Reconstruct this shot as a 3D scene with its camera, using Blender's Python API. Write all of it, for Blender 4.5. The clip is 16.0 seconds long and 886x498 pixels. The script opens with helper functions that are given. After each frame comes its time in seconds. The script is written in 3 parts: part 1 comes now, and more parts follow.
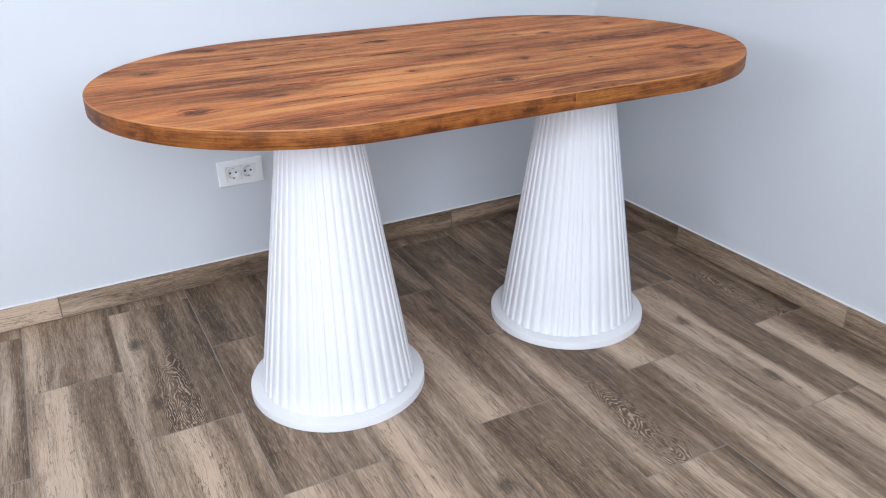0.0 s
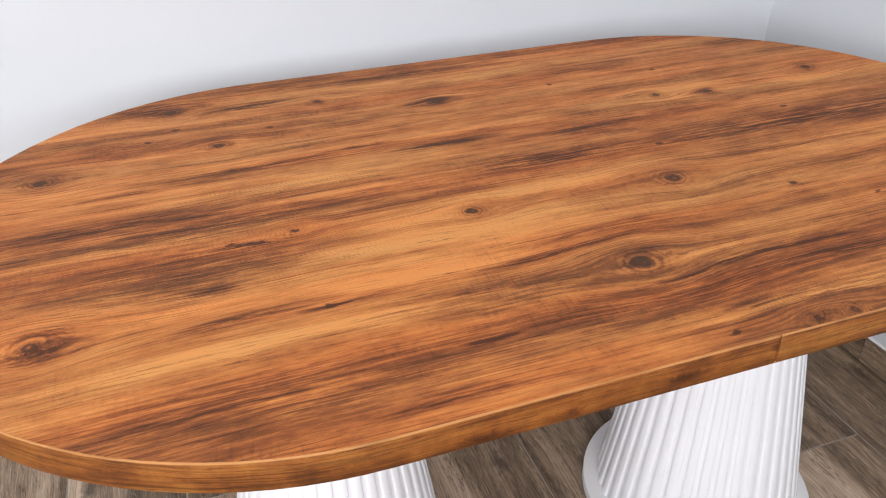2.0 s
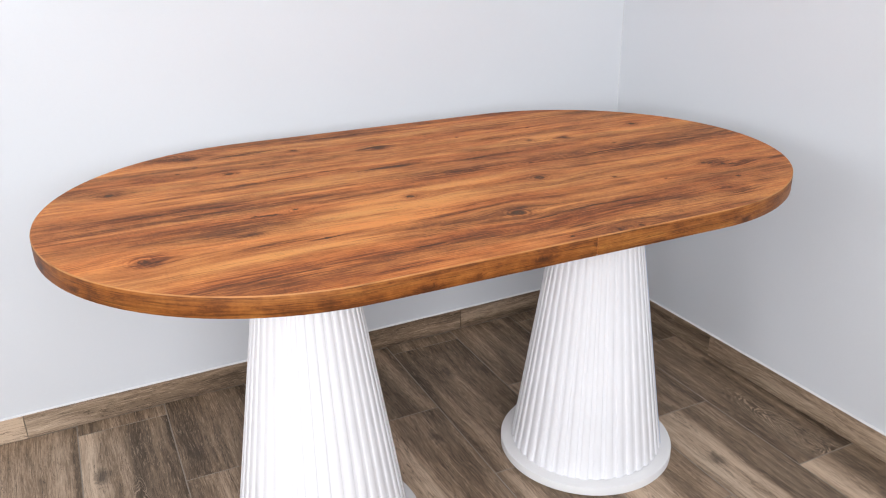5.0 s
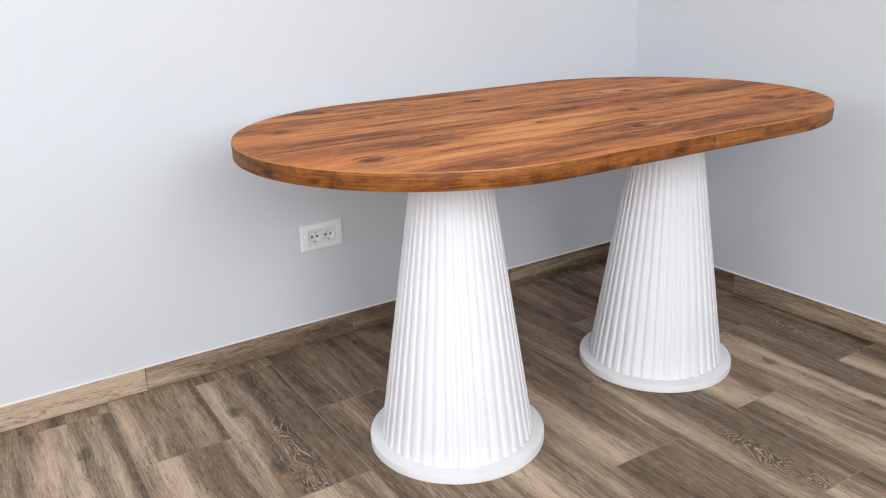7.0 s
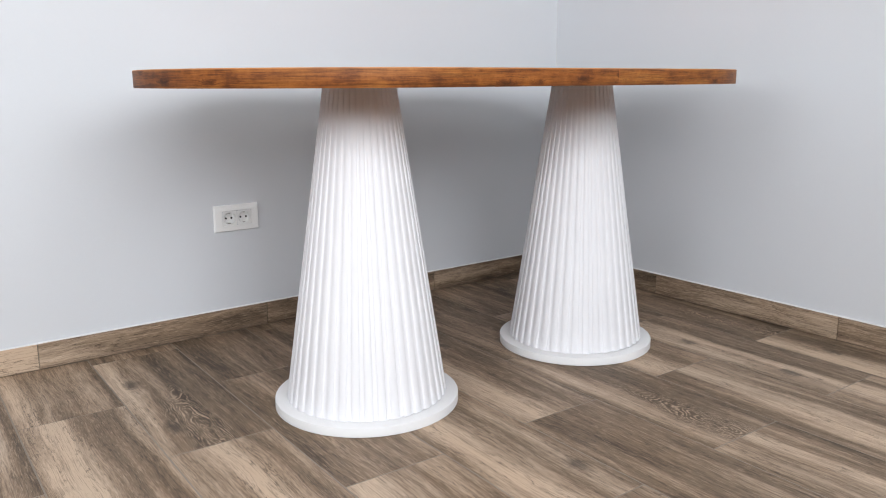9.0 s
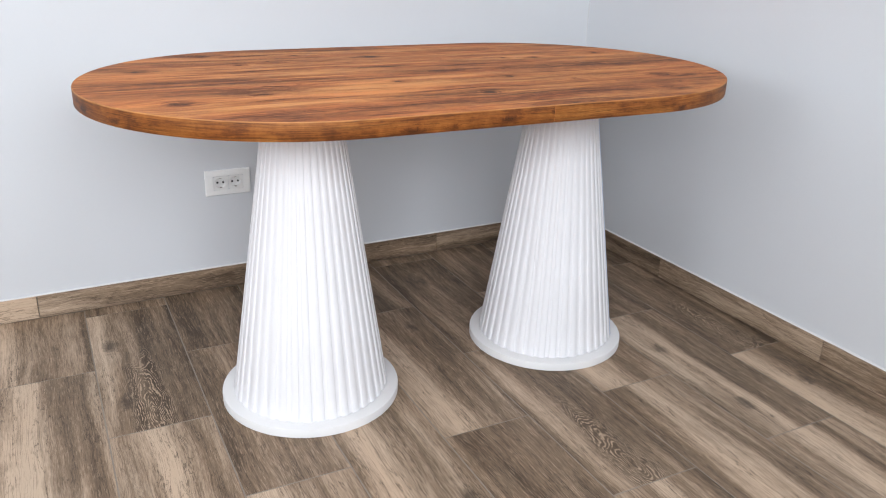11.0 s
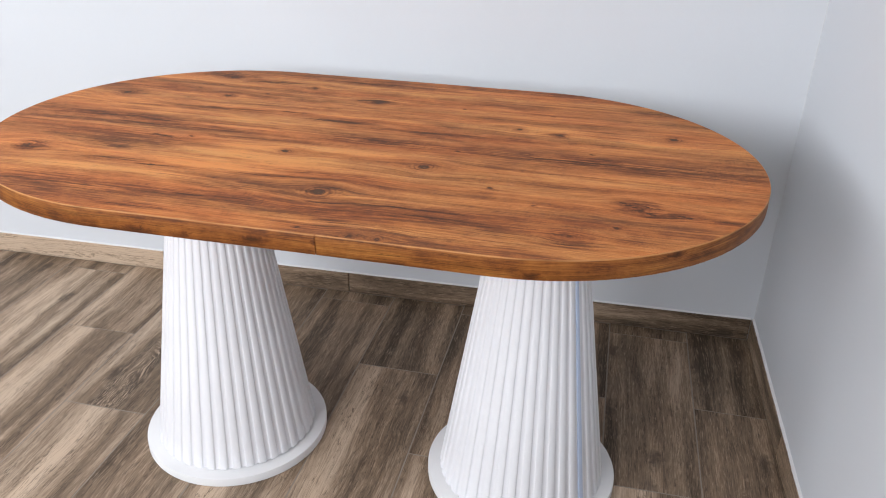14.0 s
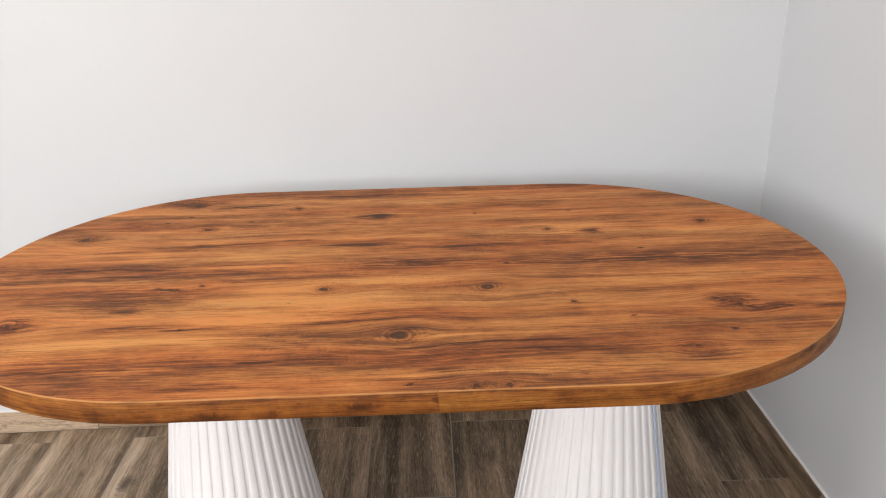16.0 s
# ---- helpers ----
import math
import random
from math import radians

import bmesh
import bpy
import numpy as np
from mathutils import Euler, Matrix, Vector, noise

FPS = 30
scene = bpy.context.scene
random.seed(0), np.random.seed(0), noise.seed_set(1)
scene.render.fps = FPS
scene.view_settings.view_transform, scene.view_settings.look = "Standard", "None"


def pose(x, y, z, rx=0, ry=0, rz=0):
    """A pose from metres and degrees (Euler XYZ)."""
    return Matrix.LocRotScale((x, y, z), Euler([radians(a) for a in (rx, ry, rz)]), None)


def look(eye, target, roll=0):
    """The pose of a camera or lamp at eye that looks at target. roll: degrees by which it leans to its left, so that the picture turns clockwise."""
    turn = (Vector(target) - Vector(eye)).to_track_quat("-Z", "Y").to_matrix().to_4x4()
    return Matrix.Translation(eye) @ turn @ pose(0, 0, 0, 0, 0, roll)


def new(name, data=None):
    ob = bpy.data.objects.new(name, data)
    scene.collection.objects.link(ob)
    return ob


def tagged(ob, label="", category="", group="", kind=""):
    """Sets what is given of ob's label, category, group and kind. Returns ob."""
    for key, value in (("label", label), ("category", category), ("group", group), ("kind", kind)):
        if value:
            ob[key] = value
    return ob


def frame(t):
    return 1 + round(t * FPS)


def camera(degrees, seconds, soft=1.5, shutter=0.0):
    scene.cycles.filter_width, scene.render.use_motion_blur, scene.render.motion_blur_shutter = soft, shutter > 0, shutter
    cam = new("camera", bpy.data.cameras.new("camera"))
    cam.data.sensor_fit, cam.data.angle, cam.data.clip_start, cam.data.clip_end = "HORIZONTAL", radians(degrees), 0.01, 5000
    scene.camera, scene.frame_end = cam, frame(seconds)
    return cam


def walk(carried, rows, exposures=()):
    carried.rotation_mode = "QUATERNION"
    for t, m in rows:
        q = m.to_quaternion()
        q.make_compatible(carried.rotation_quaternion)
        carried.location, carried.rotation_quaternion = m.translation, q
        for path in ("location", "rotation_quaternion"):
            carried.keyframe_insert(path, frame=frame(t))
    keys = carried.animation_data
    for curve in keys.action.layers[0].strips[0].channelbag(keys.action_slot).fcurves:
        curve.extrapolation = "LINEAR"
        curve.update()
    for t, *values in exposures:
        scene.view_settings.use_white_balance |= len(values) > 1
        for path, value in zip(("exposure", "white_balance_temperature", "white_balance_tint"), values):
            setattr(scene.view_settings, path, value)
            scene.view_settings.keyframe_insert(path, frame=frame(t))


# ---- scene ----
cam = camera(58.7, 16.0, soft=1.1)
PATH = [
    (0, (0.892, 0.721, 1.108), (1.721, 2.335, 0.268), -1.0),
    (0.5, (1.029, 0.945, 1.115), (1.792, 2.571, 0.234), -1.1),
    (1, (1.19, 1.135, 1.122), (1.866, 2.775, 0.198), -0.8),
    (1.5, (1.261, 1.287, 1.157), (1.836, 2.928, 0.17), -0.6),
    (2, (1.301, 1.457, 1.213), (1.85, 3.067, 0.162), -1.1),
    (2.5, (1.314, 1.529, 1.267), (1.911, 3.111, 0.198), -1.0),
    (3, (1.332, 1.481, 1.292), (1.99, 3.078, 0.284), -1.1),
    (3.5, (1.322, 1.344, 1.28), (2.03, 2.988, 0.389), -1.3),
    (4, (1.281, 1.199, 1.228), (1.984, 2.887, 0.42), -1.3),
    (4.2, (1.246, 1.158, 1.215), (1.959, 2.853, 0.431), -1.3),
    (6.3, (0.658, 0.722, 1.2), (1.61, 2.328, 0.483), -1.1),
    (6.5, (0.598, 0.765, 1.171), (1.56, 2.37, 0.465), -1.4),
    (7, (0.499, 0.876, 1.054), (1.497, 2.484, 0.408), -1.7),
    (7.5, (0.483, 0.903, 0.857), (1.527, 2.509, 0.284), -1.2),
    (8, (0.485, 0.868, 0.746), (1.566, 2.476, 0.251), -0.8),
    (8.5, (0.517, 0.82, 0.734), (1.628, 2.425, 0.298), -0.4),
    (9, (0.532, 0.792, 0.728), (1.682, 2.373, 0.309), -0.3),
    (9.2, (0.55, 0.784, 0.724), (1.719, 2.353, 0.308), -0.4),
    (11.3, (1.03, 0.661, 1.072), (1.781, 2.329, 0.264), 2.4),
    (11.5, (1.126, 0.672, 1.077), (1.795, 2.353, 0.225), 2.7),
    (12, (1.399, 0.671, 1.089), (1.835, 2.399, 0.182), 1.9),
    (12.5, (1.687, 0.665, 1.116), (1.884, 2.435, 0.206), 1.5),
    (13, (1.874, 0.754, 1.124), (1.863, 2.536, 0.216), 1.1),
    (13.5, (2.03, 0.843, 1.191), (1.837, 2.609, 0.273), 0.8),
    (14, (2.196, 0.908, 1.271), (1.83, 2.652, 0.365), 1.4),
    (14.5, (2.257, 0.968, 1.326), (1.805, 2.717, 0.468), 0.7),
    (15, (2.168, 1.022, 1.351), (1.79, 2.804, 0.526), -0.4),
    (15.5, (1.961, 1.079, 1.332), (1.766, 2.908, 0.547), -1.6),
    (16, (1.781, 1.026, 1.302), (1.821, 2.882, 0.557), -1.4),
]
walk(cam, [(t, look(eye, target, roll)) for t, eye, target, roll in PATH],
     [(0.0, 0.06, 5820, 10), (0.5, -0.02, 5850, 9), (1.5, -0.02, 6250, 10), (2.0, 0.11, 6500, 12), (2.5, 0.34, 7000, 12), (3.0, 0.40, 6920, 12),
      (4.2, 0.27, 6550, 12), (6.5, 0.04, 6400, 10), (9.0, 0.0, 6400, 10), (12.5, 0.07, 6250, 10), (14.5, 0.06, 6450, 11), (16.0, -0.02, 6950, 11)])

# ---- light ----
world = bpy.data.worlds.new("daylight")
scene.world = world
world.use_nodes = True
wn, wl = world.node_tree.nodes, world.node_tree.links
sky = wn.new("ShaderNodeTexSky")
sky.sky_type, sky.sun_disc = "NISHITA", False
sky.sun_elevation, sky.sun_rotation = radians(45), radians(120)
wl.new(sky.outputs[0], wn["Background"].inputs[0])
wn["Background"].inputs[1].default_value = 0.12

# daylight enters by a wide window band behind the camera's path and a second window in the west wall
SOUTH, WEST, HIGH = -0.5, -2.4, 2.7
SILL, HEAD = 1.05, 2.35
WIN_S, WIN_W = (-1.25, 1.75), (-0.2, 1.6)   # along x in the south wall, along y in the west wall


def daylight(name, eye, target, width, watts):
    lamp = bpy.data.lights.new(name, "AREA")
    lamp.shape, lamp.size, lamp.size_y = "RECTANGLE", width - 0.2, HEAD - SILL - 0.2
    lamp.energy, lamp.color = watts, (0.96, 0.98, 1.0)
    new(name, lamp).matrix_world = look(eye, target)


MID_Z = (SILL + HEAD) / 2
daylight("south_daylight", (sum(WIN_S) / 2, SOUTH - 0.05, MID_Z), (sum(WIN_S) / 2, 3, MID_Z), WIN_S[1] - WIN_S[0], 117.0)
daylight("west_daylight", (WEST - 0.05, sum(WIN_W) / 2, MID_Z), (3, sum(WIN_W) / 2, MID_Z), WIN_W[1] - WIN_W[0], 48.0)


# ---- materials ----
class Graph:
    """A short way to write node materials."""

    def __init__(self, name):
        self.mat = bpy.data.materials.new(name)
        self.mat.use_nodes = True
        self.tree = self.mat.node_tree
        self.bsdf = self.tree.nodes["Principled BSDF"]

    def node(self, kind, **props):
        n = self.tree.nodes.new(kind)
        for key, value in props.items():
            setattr(n, key, value)
        return n

    def put(self, socket, value):
        if isinstance(value, bpy.types.NodeSocket):
            self.tree.links.new(value, socket)
        elif value is not None:
            socket.default_value = value

    def math(self, op, a, b=None, c=None, clamp=False):
        n = self.node("ShaderNodeMath", operation=op, use_clamp=clamp)
        for s, v in zip(n.inputs, (a, b, c)):
            self.put(s, v)
        return n.outputs[0]

    def vec(self, x, y, z=0.0):
        n = self.node("ShaderNodeCombineXYZ")
        for s, v in zip(n.inputs, (x, y, z)):
            self.put(s, v)
        return n.outputs[0]

    def split(self, v):
        n = self.node("ShaderNodeSeparateXYZ")
        self.put(n.inputs[0], v)
        return n.outputs

    def coords(self, which="Object"):
        return self.node("ShaderNodeTexCoord").outputs[which]

    def noise(self, v, scale=1.0, detail=3.0, rough=0.55, distort=0.0):
        n = self.node("ShaderNodeTexNoise")
        self.put(n.inputs["Vector"], v)
        for key, value in (("Scale", scale), ("Detail", detail), ("Roughness", rough), ("Distortion", distort)):
            n.inputs[key].default_value = value
        return n.outputs["Fac"]

    def ramp(self, fac, stops):
        n = self.node("ShaderNodeValToRGB")
        while len(n.color_ramp.elements) < len(stops):
            n.color_ramp.elements.new(1.0)
        for e, (at, colour) in zip(n.color_ramp.elements, stops):
            e.position, e.color = at, (*colour, 1.0)
        self.put(n.inputs[0], fac)
        return n.outputs[0]

    def span(self, v, a, b, c=0.0, d=1.0):
        n = self.node("ShaderNodeMapRange", clamp=True)
        for s, x in zip(n.inputs, (v, a, b, c, d)):
            self.put(s, x)
        return n.outputs[0]

    def mix(self, fac, a, b, blend="MIX"):
        n = self.node("ShaderNodeMix", data_type="RGBA", blend_type=blend)
        self.put(n.inputs[0], fac)
        self.put(n.inputs[6], a if isinstance(a, bpy.types.NodeSocket) else (*a, 1.0))
        self.put(n.inputs[7], b if isinstance(b, bpy.types.NodeSocket) else (*b, 1.0))
        return n.outputs[2]

    def bump(self, height, strength=0.3, distance=0.002):
        n = self.node("ShaderNodeBump")
        n.inputs["Strength"].default_value, n.inputs["Distance"].default_value = strength, distance
        self.put(n.inputs["Height"], height)
        self.put(self.bsdf.inputs["Normal"], n.outputs[0])

    def done(self, colour=None, rough=None, metal=None, spec=None):
        if colour is not None:
            self.put(self.bsdf.inputs["Base Color"], colour if isinstance(colour, bpy.types.NodeSocket) else (*colour, 1.0))
        for key, value in (("Roughness", rough), ("Metallic", metal), ("Specular IOR Level", spec)):
            self.put(self.bsdf.inputs[key], value)
        return self.mat


def plain(name, colour, rough=0.5, metal=0.0, wear=0.06, grain=120.0, relief=0.05):
    g = Graph(name)
    p = g.coords()
    n = g.math("ADD", g.math("MULTIPLY", g.noise(p, 3.0, 4), 0.6), g.math("MULTIPLY", g.noise(p, grain, 3), 0.4))
    dark = tuple(c * (1 - 2 * wear) for c in colour)
    g.bump(g.noise(p, grain * 2, 3), relief, 0.001)
    return g.done(g.mix(g.span(n, 0.3, 0.7), dark, colour), g.span(n, 0.3, 0.7, rough + 0.06, rough - 0.04), metal)


def wall_paint(name, colour):
    g = Graph(name)
    p = g.coords()
    cloud = g.noise(p, 0.9, 3)
    roller = g.noise(p, 260, 4, 0.7)
    tone = g.math("ADD", g.math("MULTIPLY", cloud, 0.75), g.math("MULTIPLY", roller, 0.25))
    low = tuple(c * 0.95 for c in colour)
    g.bump(g.math("ADD", roller, g.math("MULTIPLY", g.noise(p, 14, 2), 1.2)), 0.12, 0.001)
    return g.done(g.mix(g.span(tone, 0.35, 0.65), low, colour), 0.62, spec=0.3)


KNOTS = [  # x, y, half width, depth of colour, on the table top
    (0.004, -0.286, 0.019, 1.0), (0.148, -0.125, 0.016, 0.9), (-0.127, -0.114, 0.011, 1.1), (-0.338, -0.083, 0.008, 1.1),
    (-0.396, 0.197, 0.013, 0.8), (-0.455, 0.352, 0.014, 0.8), (0.604, 0.161, 0.014, 1.0), (0.291, 0.141, 0.009, 1.0),
    (-0.05, 0.245, 0.012, 0.9), (-0.63, 0.159, 0.014, 0.9), (0.535, -0.215, 0.016, 0.3),
    (0.377, 0.123, 0.010, 0.9), (-0.613, -0.211, 0.017, 0.7), (0.152, -0.435, 0.009, 0.55),
    (0.108, -0.434, 0.008, 0.5), (-0.228, 0.316, 0.010, 0.7), (0.43, -0.35, 0.010, 0.3),
]
SPECKS = [  # x, y of the small dark pips
    (0.507, -0.196), (0.517, -0.203), (0.527, -0.211), (0.538, -0.220), (0.549, -0.229), (0.556, -0.234), (0.602, -0.229), (0.612, -0.231),
    (-0.412, -0.090), (-0.402, -0.096), (-0.391, -0.094), (-0.381, -0.097),
    (-0.491, 0.244), (-0.451, 0.278), (-0.318, 0.239), (0.153, 0.248), (0.35, 0.248), (0.446, 0.027), (0.191, -0.026),
    (0.363, -0.247), (0.282, -0.191), (0.5, -0.3), (-0.33, -0.246), (0.02, -0.425),
]
BANDS = [  # x, y, half length, half width, strength of the broad dark bands
    (0.44, -0.020, 0.30, 0.020, 0.80), (0.03, -0.012, 0.12, 0.018, 0.95), (0.12, 0.065, 0.16, 0.009, 0.60), (-0.55, 0.0, 0.12, 0.014, 0.75),
    (-0.48, 0.368, 0.07, 0.016, 0.90), (-0.34, 0.335, 0.09, 0.013, 0.85), (-0.07, 0.388, 0.16, 0.013, 0.60), (-0.45, -0.175, 0.055, 0.010, 0.85),
    (-0.41, -0.236, 0.08, 0.010, 0.75), (-0.01, -0.214, 0.10, 0.009, 0.55), (0.20, -0.402, 0.15, 0.012, 0.65), (0.43, -0.370, 0.07, 0.015, 0.65),
    (0.62, 0.335, 0.10, 0.012, 0.60), (-0.42, -0.365, 0.20, 0.045, 0.46), (-0.36, 0.107, 0.14, 0.008, 0.70), (0.28, -0.345, 0.20, 0.009, 0.60),
    (-0.46, -0.035, 0.24, 0.026, 0.55), (-0.46, -0.130, 0.13, 0.040, 0.50), (0.08, -0.345, 0.34, 0.034, 0.42), (-0.17, -0.292, 0.20, 0.016, 0.35),
]
STREAKS = [  # x, y, half length, half width, strength of the thin dark streaks
    (-0.20, 0.121, 0.045, 0.005, 1.0), (-0.10, 0.084, 0.06, 0.008, 1.0), (-0.385, -0.094, 0.045, 0.008, 1.0), (-0.32, -0.248, 0.05, 0.004, 0.9),
    (-0.60, -0.215, 0.035, 0.011, 0.9), (-0.20, -0.352, 0.035, 0.006, 1.0), (0.12, -0.312, 0.16, 0.006, 0.9), (-0.07, -0.240, 0.18, 0.005, 0.7),
    (0.08, -0.392, 0.06, 0.009, 0.8), (0.53, -0.212, 0.035, 0.011, 1.0), (0.65, -0.234, 0.06, 0.006, 0.9), (0.585, -0.229, 0.05, 0.008, 0.8),
    (-0.066, 0.250, 0.045, 0.007, 0.9), (0.26, 0.152, 0.04, 0.005, 0.8), (0.375, 0.127, 0.03, 0.005, 0.8), (-0.25, -0.420, 0.09, 0.005, 0.6),
    (-0.57, 0.083, 0.17, 0.005, 0.7), (0.36, -0.095, 0.20, 0.005, 0.5), (-0.46, -0.003, 0.06, 0.007, 0.9),
]

PALE = [  # x, y, half length, half width, strength of the light patches
    (-0.17, -0.150, 0.17, 0.016, 0.9), (-0.21, -0.115, 0.07, 0.011, 0.8), (0.0, -0.085, 0.14, 0.011, 0.8), (-0.22, -0.225, 0.10, 0.012, 0.8),
    (0.31, -0.262, 0.16, 0.013, 0.5), (0.47, -0.110, 0.18, 0.018, 0.5), (-0.27, 0.035, 0.11, 0.011, 0.7), (0.34, 0.160, 0.11, 0.015, 0.7),
    (-0.36, 0.175, 0.16, 0.013, 0.6), (-0.12, 0.190, 0.16, 0.011, 0.6), (-0.33, -0.285, 0.18, 0.012, 0.4), (0.58, 0.130, 0.06, 0.011, 0.5),
    (-0.60, 0.120, 0.08, 0.018, 0.4),
]


def knot_group():
    """A knot: bends the grain round it, rings inside, a dark heart."""
    t = bpy.data.node_groups.new("knot", "ShaderNodeTree")
    for name in ("X", "Y", "CX", "CY", "Size", "Depth"):
        t.interface.new_socket(name, in_out="INPUT", socket_type="NodeSocketFloat")
    for name in ("Shift", "Dark"):
        t.interface.new_socket(name, in_out="OUTPUT", socket_type="NodeSocketFloat")
    i, o = t.nodes.new("NodeGroupInput"), t.nodes.new("NodeGroupOutput")

    def m(op, a, b=None, c=None, clamp=False):
        n = t.nodes.new("ShaderNodeMath")
        n.operation, n.use_clamp = op, clamp
        for s, v in zip(n.inputs, (a, b, c)):
            if isinstance(v, bpy.types.NodeSocket):
                t.links.new(v, s)
            elif v is not None:
                s.default_value = v
        return n.outputs[0]

    x, y, cx, cy, size, depth = (i.outputs[k] for k in ("X", "Y", "CX", "CY", "Size", "Depth"))
    dx, dy = m("DIVIDE", m("SUBTRACT", x, cx), m("MULTIPLY", size, 1.05)), m("DIVIDE", m("SUBTRACT", y, cy), size)
    d2 = m("ADD", m("MULTIPLY", dx, dx), m("MULTIPLY", dy, dy))
    d = m("SQRT", d2)
    wide = m("ADD", m("MULTIPLY", m("MULTIPLY", dx, dx), 0.10), m("MULTIPLY", m("MULTIPLY", dy, dy), 0.22))
    t.links.new(m("MULTIPLY", m("MULTIPLY", m("SUBTRACT", y, cy), m("EXPONENT", m("MULTIPLY", wide, -1.0))), -0.85), o.inputs["Shift"])
    core = m("MULTIPLY", m("SUBTRACT", 0.50, d, clamp=True), 4.5, clamp=True)
    pith = m("MULTIPLY", m("SUBTRACT", 0.22, d, clamp=True), 3.6, clamp=True)
    heart = m("SUBTRACT", core, pith)
    ring = m("POWER", m("MULTIPLY", m("ADD", m("SINE", m("MULTIPLY", d, 17.0)), 1.0), 0.5), 2.0)
    veil = m("EXPONENT", m("MULTIPLY", d2, -0.9))
    dark = m("MULTIPLY", m("MAXIMUM", heart, m("MULTIPLY", veil, m("ADD", m("MULTIPLY", ring, 0.40), 0.20))), depth)
    t.links.new(dark, o.inputs["Dark"])
    return t


WOOD_DARK, WOOD_MID, WOOD_LIGHT, WOOD_PALE = (0.074, 0.028, 0.013), (0.236, 0.080, 0.026), (0.435, 0.157, 0.043), (0.665, 0.288, 0.083)


def wood_colour(g, x, grain, seed, dark=None, fineness=1.0, patches=0.0, swings=1.0):
    """Warm brown pine: fine fibres, long feathered streaks, board-wide bands and stains. x runs along the grain."""
    def lines(kx, ky, detail, rough=0.6, add=0.0):
        return g.noise(g.vec(g.math("MULTIPLY", x, kx), g.math("MULTIPLY", grain, ky * fineness), seed + add), 1.0, detail, rough)

    def swing(v, k):
        return g.math("MULTIPLY", g.math("SUBTRACT", v, 0.5), k)
    fine, mid, band = lines(10.0, 520.0, 3, 0.7), lines(3.0, 150.0, 4, 0.66), lines(0.8, 13.0, 3, 0.5, 3.0)
    blot, long_streak, pale_streak = lines(3.2, 30.0, 6, 0.72, 6.0), lines(1.5, 52.0, 6, 0.64, 40.0), lines(1.3, 44.0, 6, 0.64, 44.0)
    wave = g.math("ADD", g.math("MULTIPLY", grain, 1150.0 * fineness), g.math("MULTIPLY", lines(1.5, 16.0, 3, 0.55, 9.0), 52.0))
    ring = g.math("POWER", g.math("MULTIPLY", g.math("ADD", g.math("SINE", wave), 1.0), 0.5), 4.0)
    ring = g.math("MULTIPLY", ring, g.span(lines(4.0, 24.0, 4, 0.7, 12.0), 0.42, 0.58))
    slit = g.math("MULTIPLY", g.span(lines(9.0, 520.0, 3, 0.62, 15.0), 0.55, 0.60), g.span(lines(3.0, 20.0, 3, 0.6, 18.0), 0.40, 0.55))
    tone = g.math("ADD", 0.535, swing(fine, 0.29))
    for v, k in ((mid, 0.27), (band, 0.60 * swings), (blot, 0.50), (lines(12.0, 40.0, 6, 0.80, 36.0), 0.62)):
        tone = g.math("ADD", tone, swing(v, k))
    if patches:
        tone = g.math("ADD", tone, swing(lines(22.0, 14.0, 5, 0.7, 21.0), patches))
    tone = g.math("SUBTRACT", tone, g.math("MULTIPLY", g.span(long_streak, 0.545, 0.66), 0.13))
    tone = g.math("ADD", tone, g.math("MULTIPLY", g.span(pale_streak, 0.55, 0.66), 0.16))
    tone = g.math("SUBTRACT", tone, g.math("MULTIPLY", ring, 0.10))
    if dark is not None:
        tone = g.math("SUBTRACT", tone, g.math("MULTIPLY", dark, 0.55))
    colour = g.ramp(tone, [(0.20, WOOD_DARK), (0.40, WOOD_MID), (0.53, WOOD_LIGHT), (0.74, WOOD_PALE)])
    colour = g.mix(g.math("MULTIPLY", slit, 0.36), colour, WOOD_DARK)
    fleck = g.math("MULTIPLY", g.span(lines(13.0, 170.0, 4, 0.75, 24.0), 0.60, 0.64), g.span(lines(2.0, 9.0, 2, 0.5, 27.0), 0.44, 0.56))
    colour = g.mix(g.math("MULTIPLY", fleck, 0.62), colour, WOOD_DARK)
    hue = lines(2.0, 16.0, 3, 0.6, 30.0)
    colour = g.mix(1.0, colour, g.ramp(hue, [(0.36, (1.0 + 0.06 * swings, 1.0 - 0.11 * swings, 1.0 - 0.20 * swings)), (0.64, (0.985, 1.02, 1.04))]), "MULTIPLY")
    return colour, fine, mid, tone


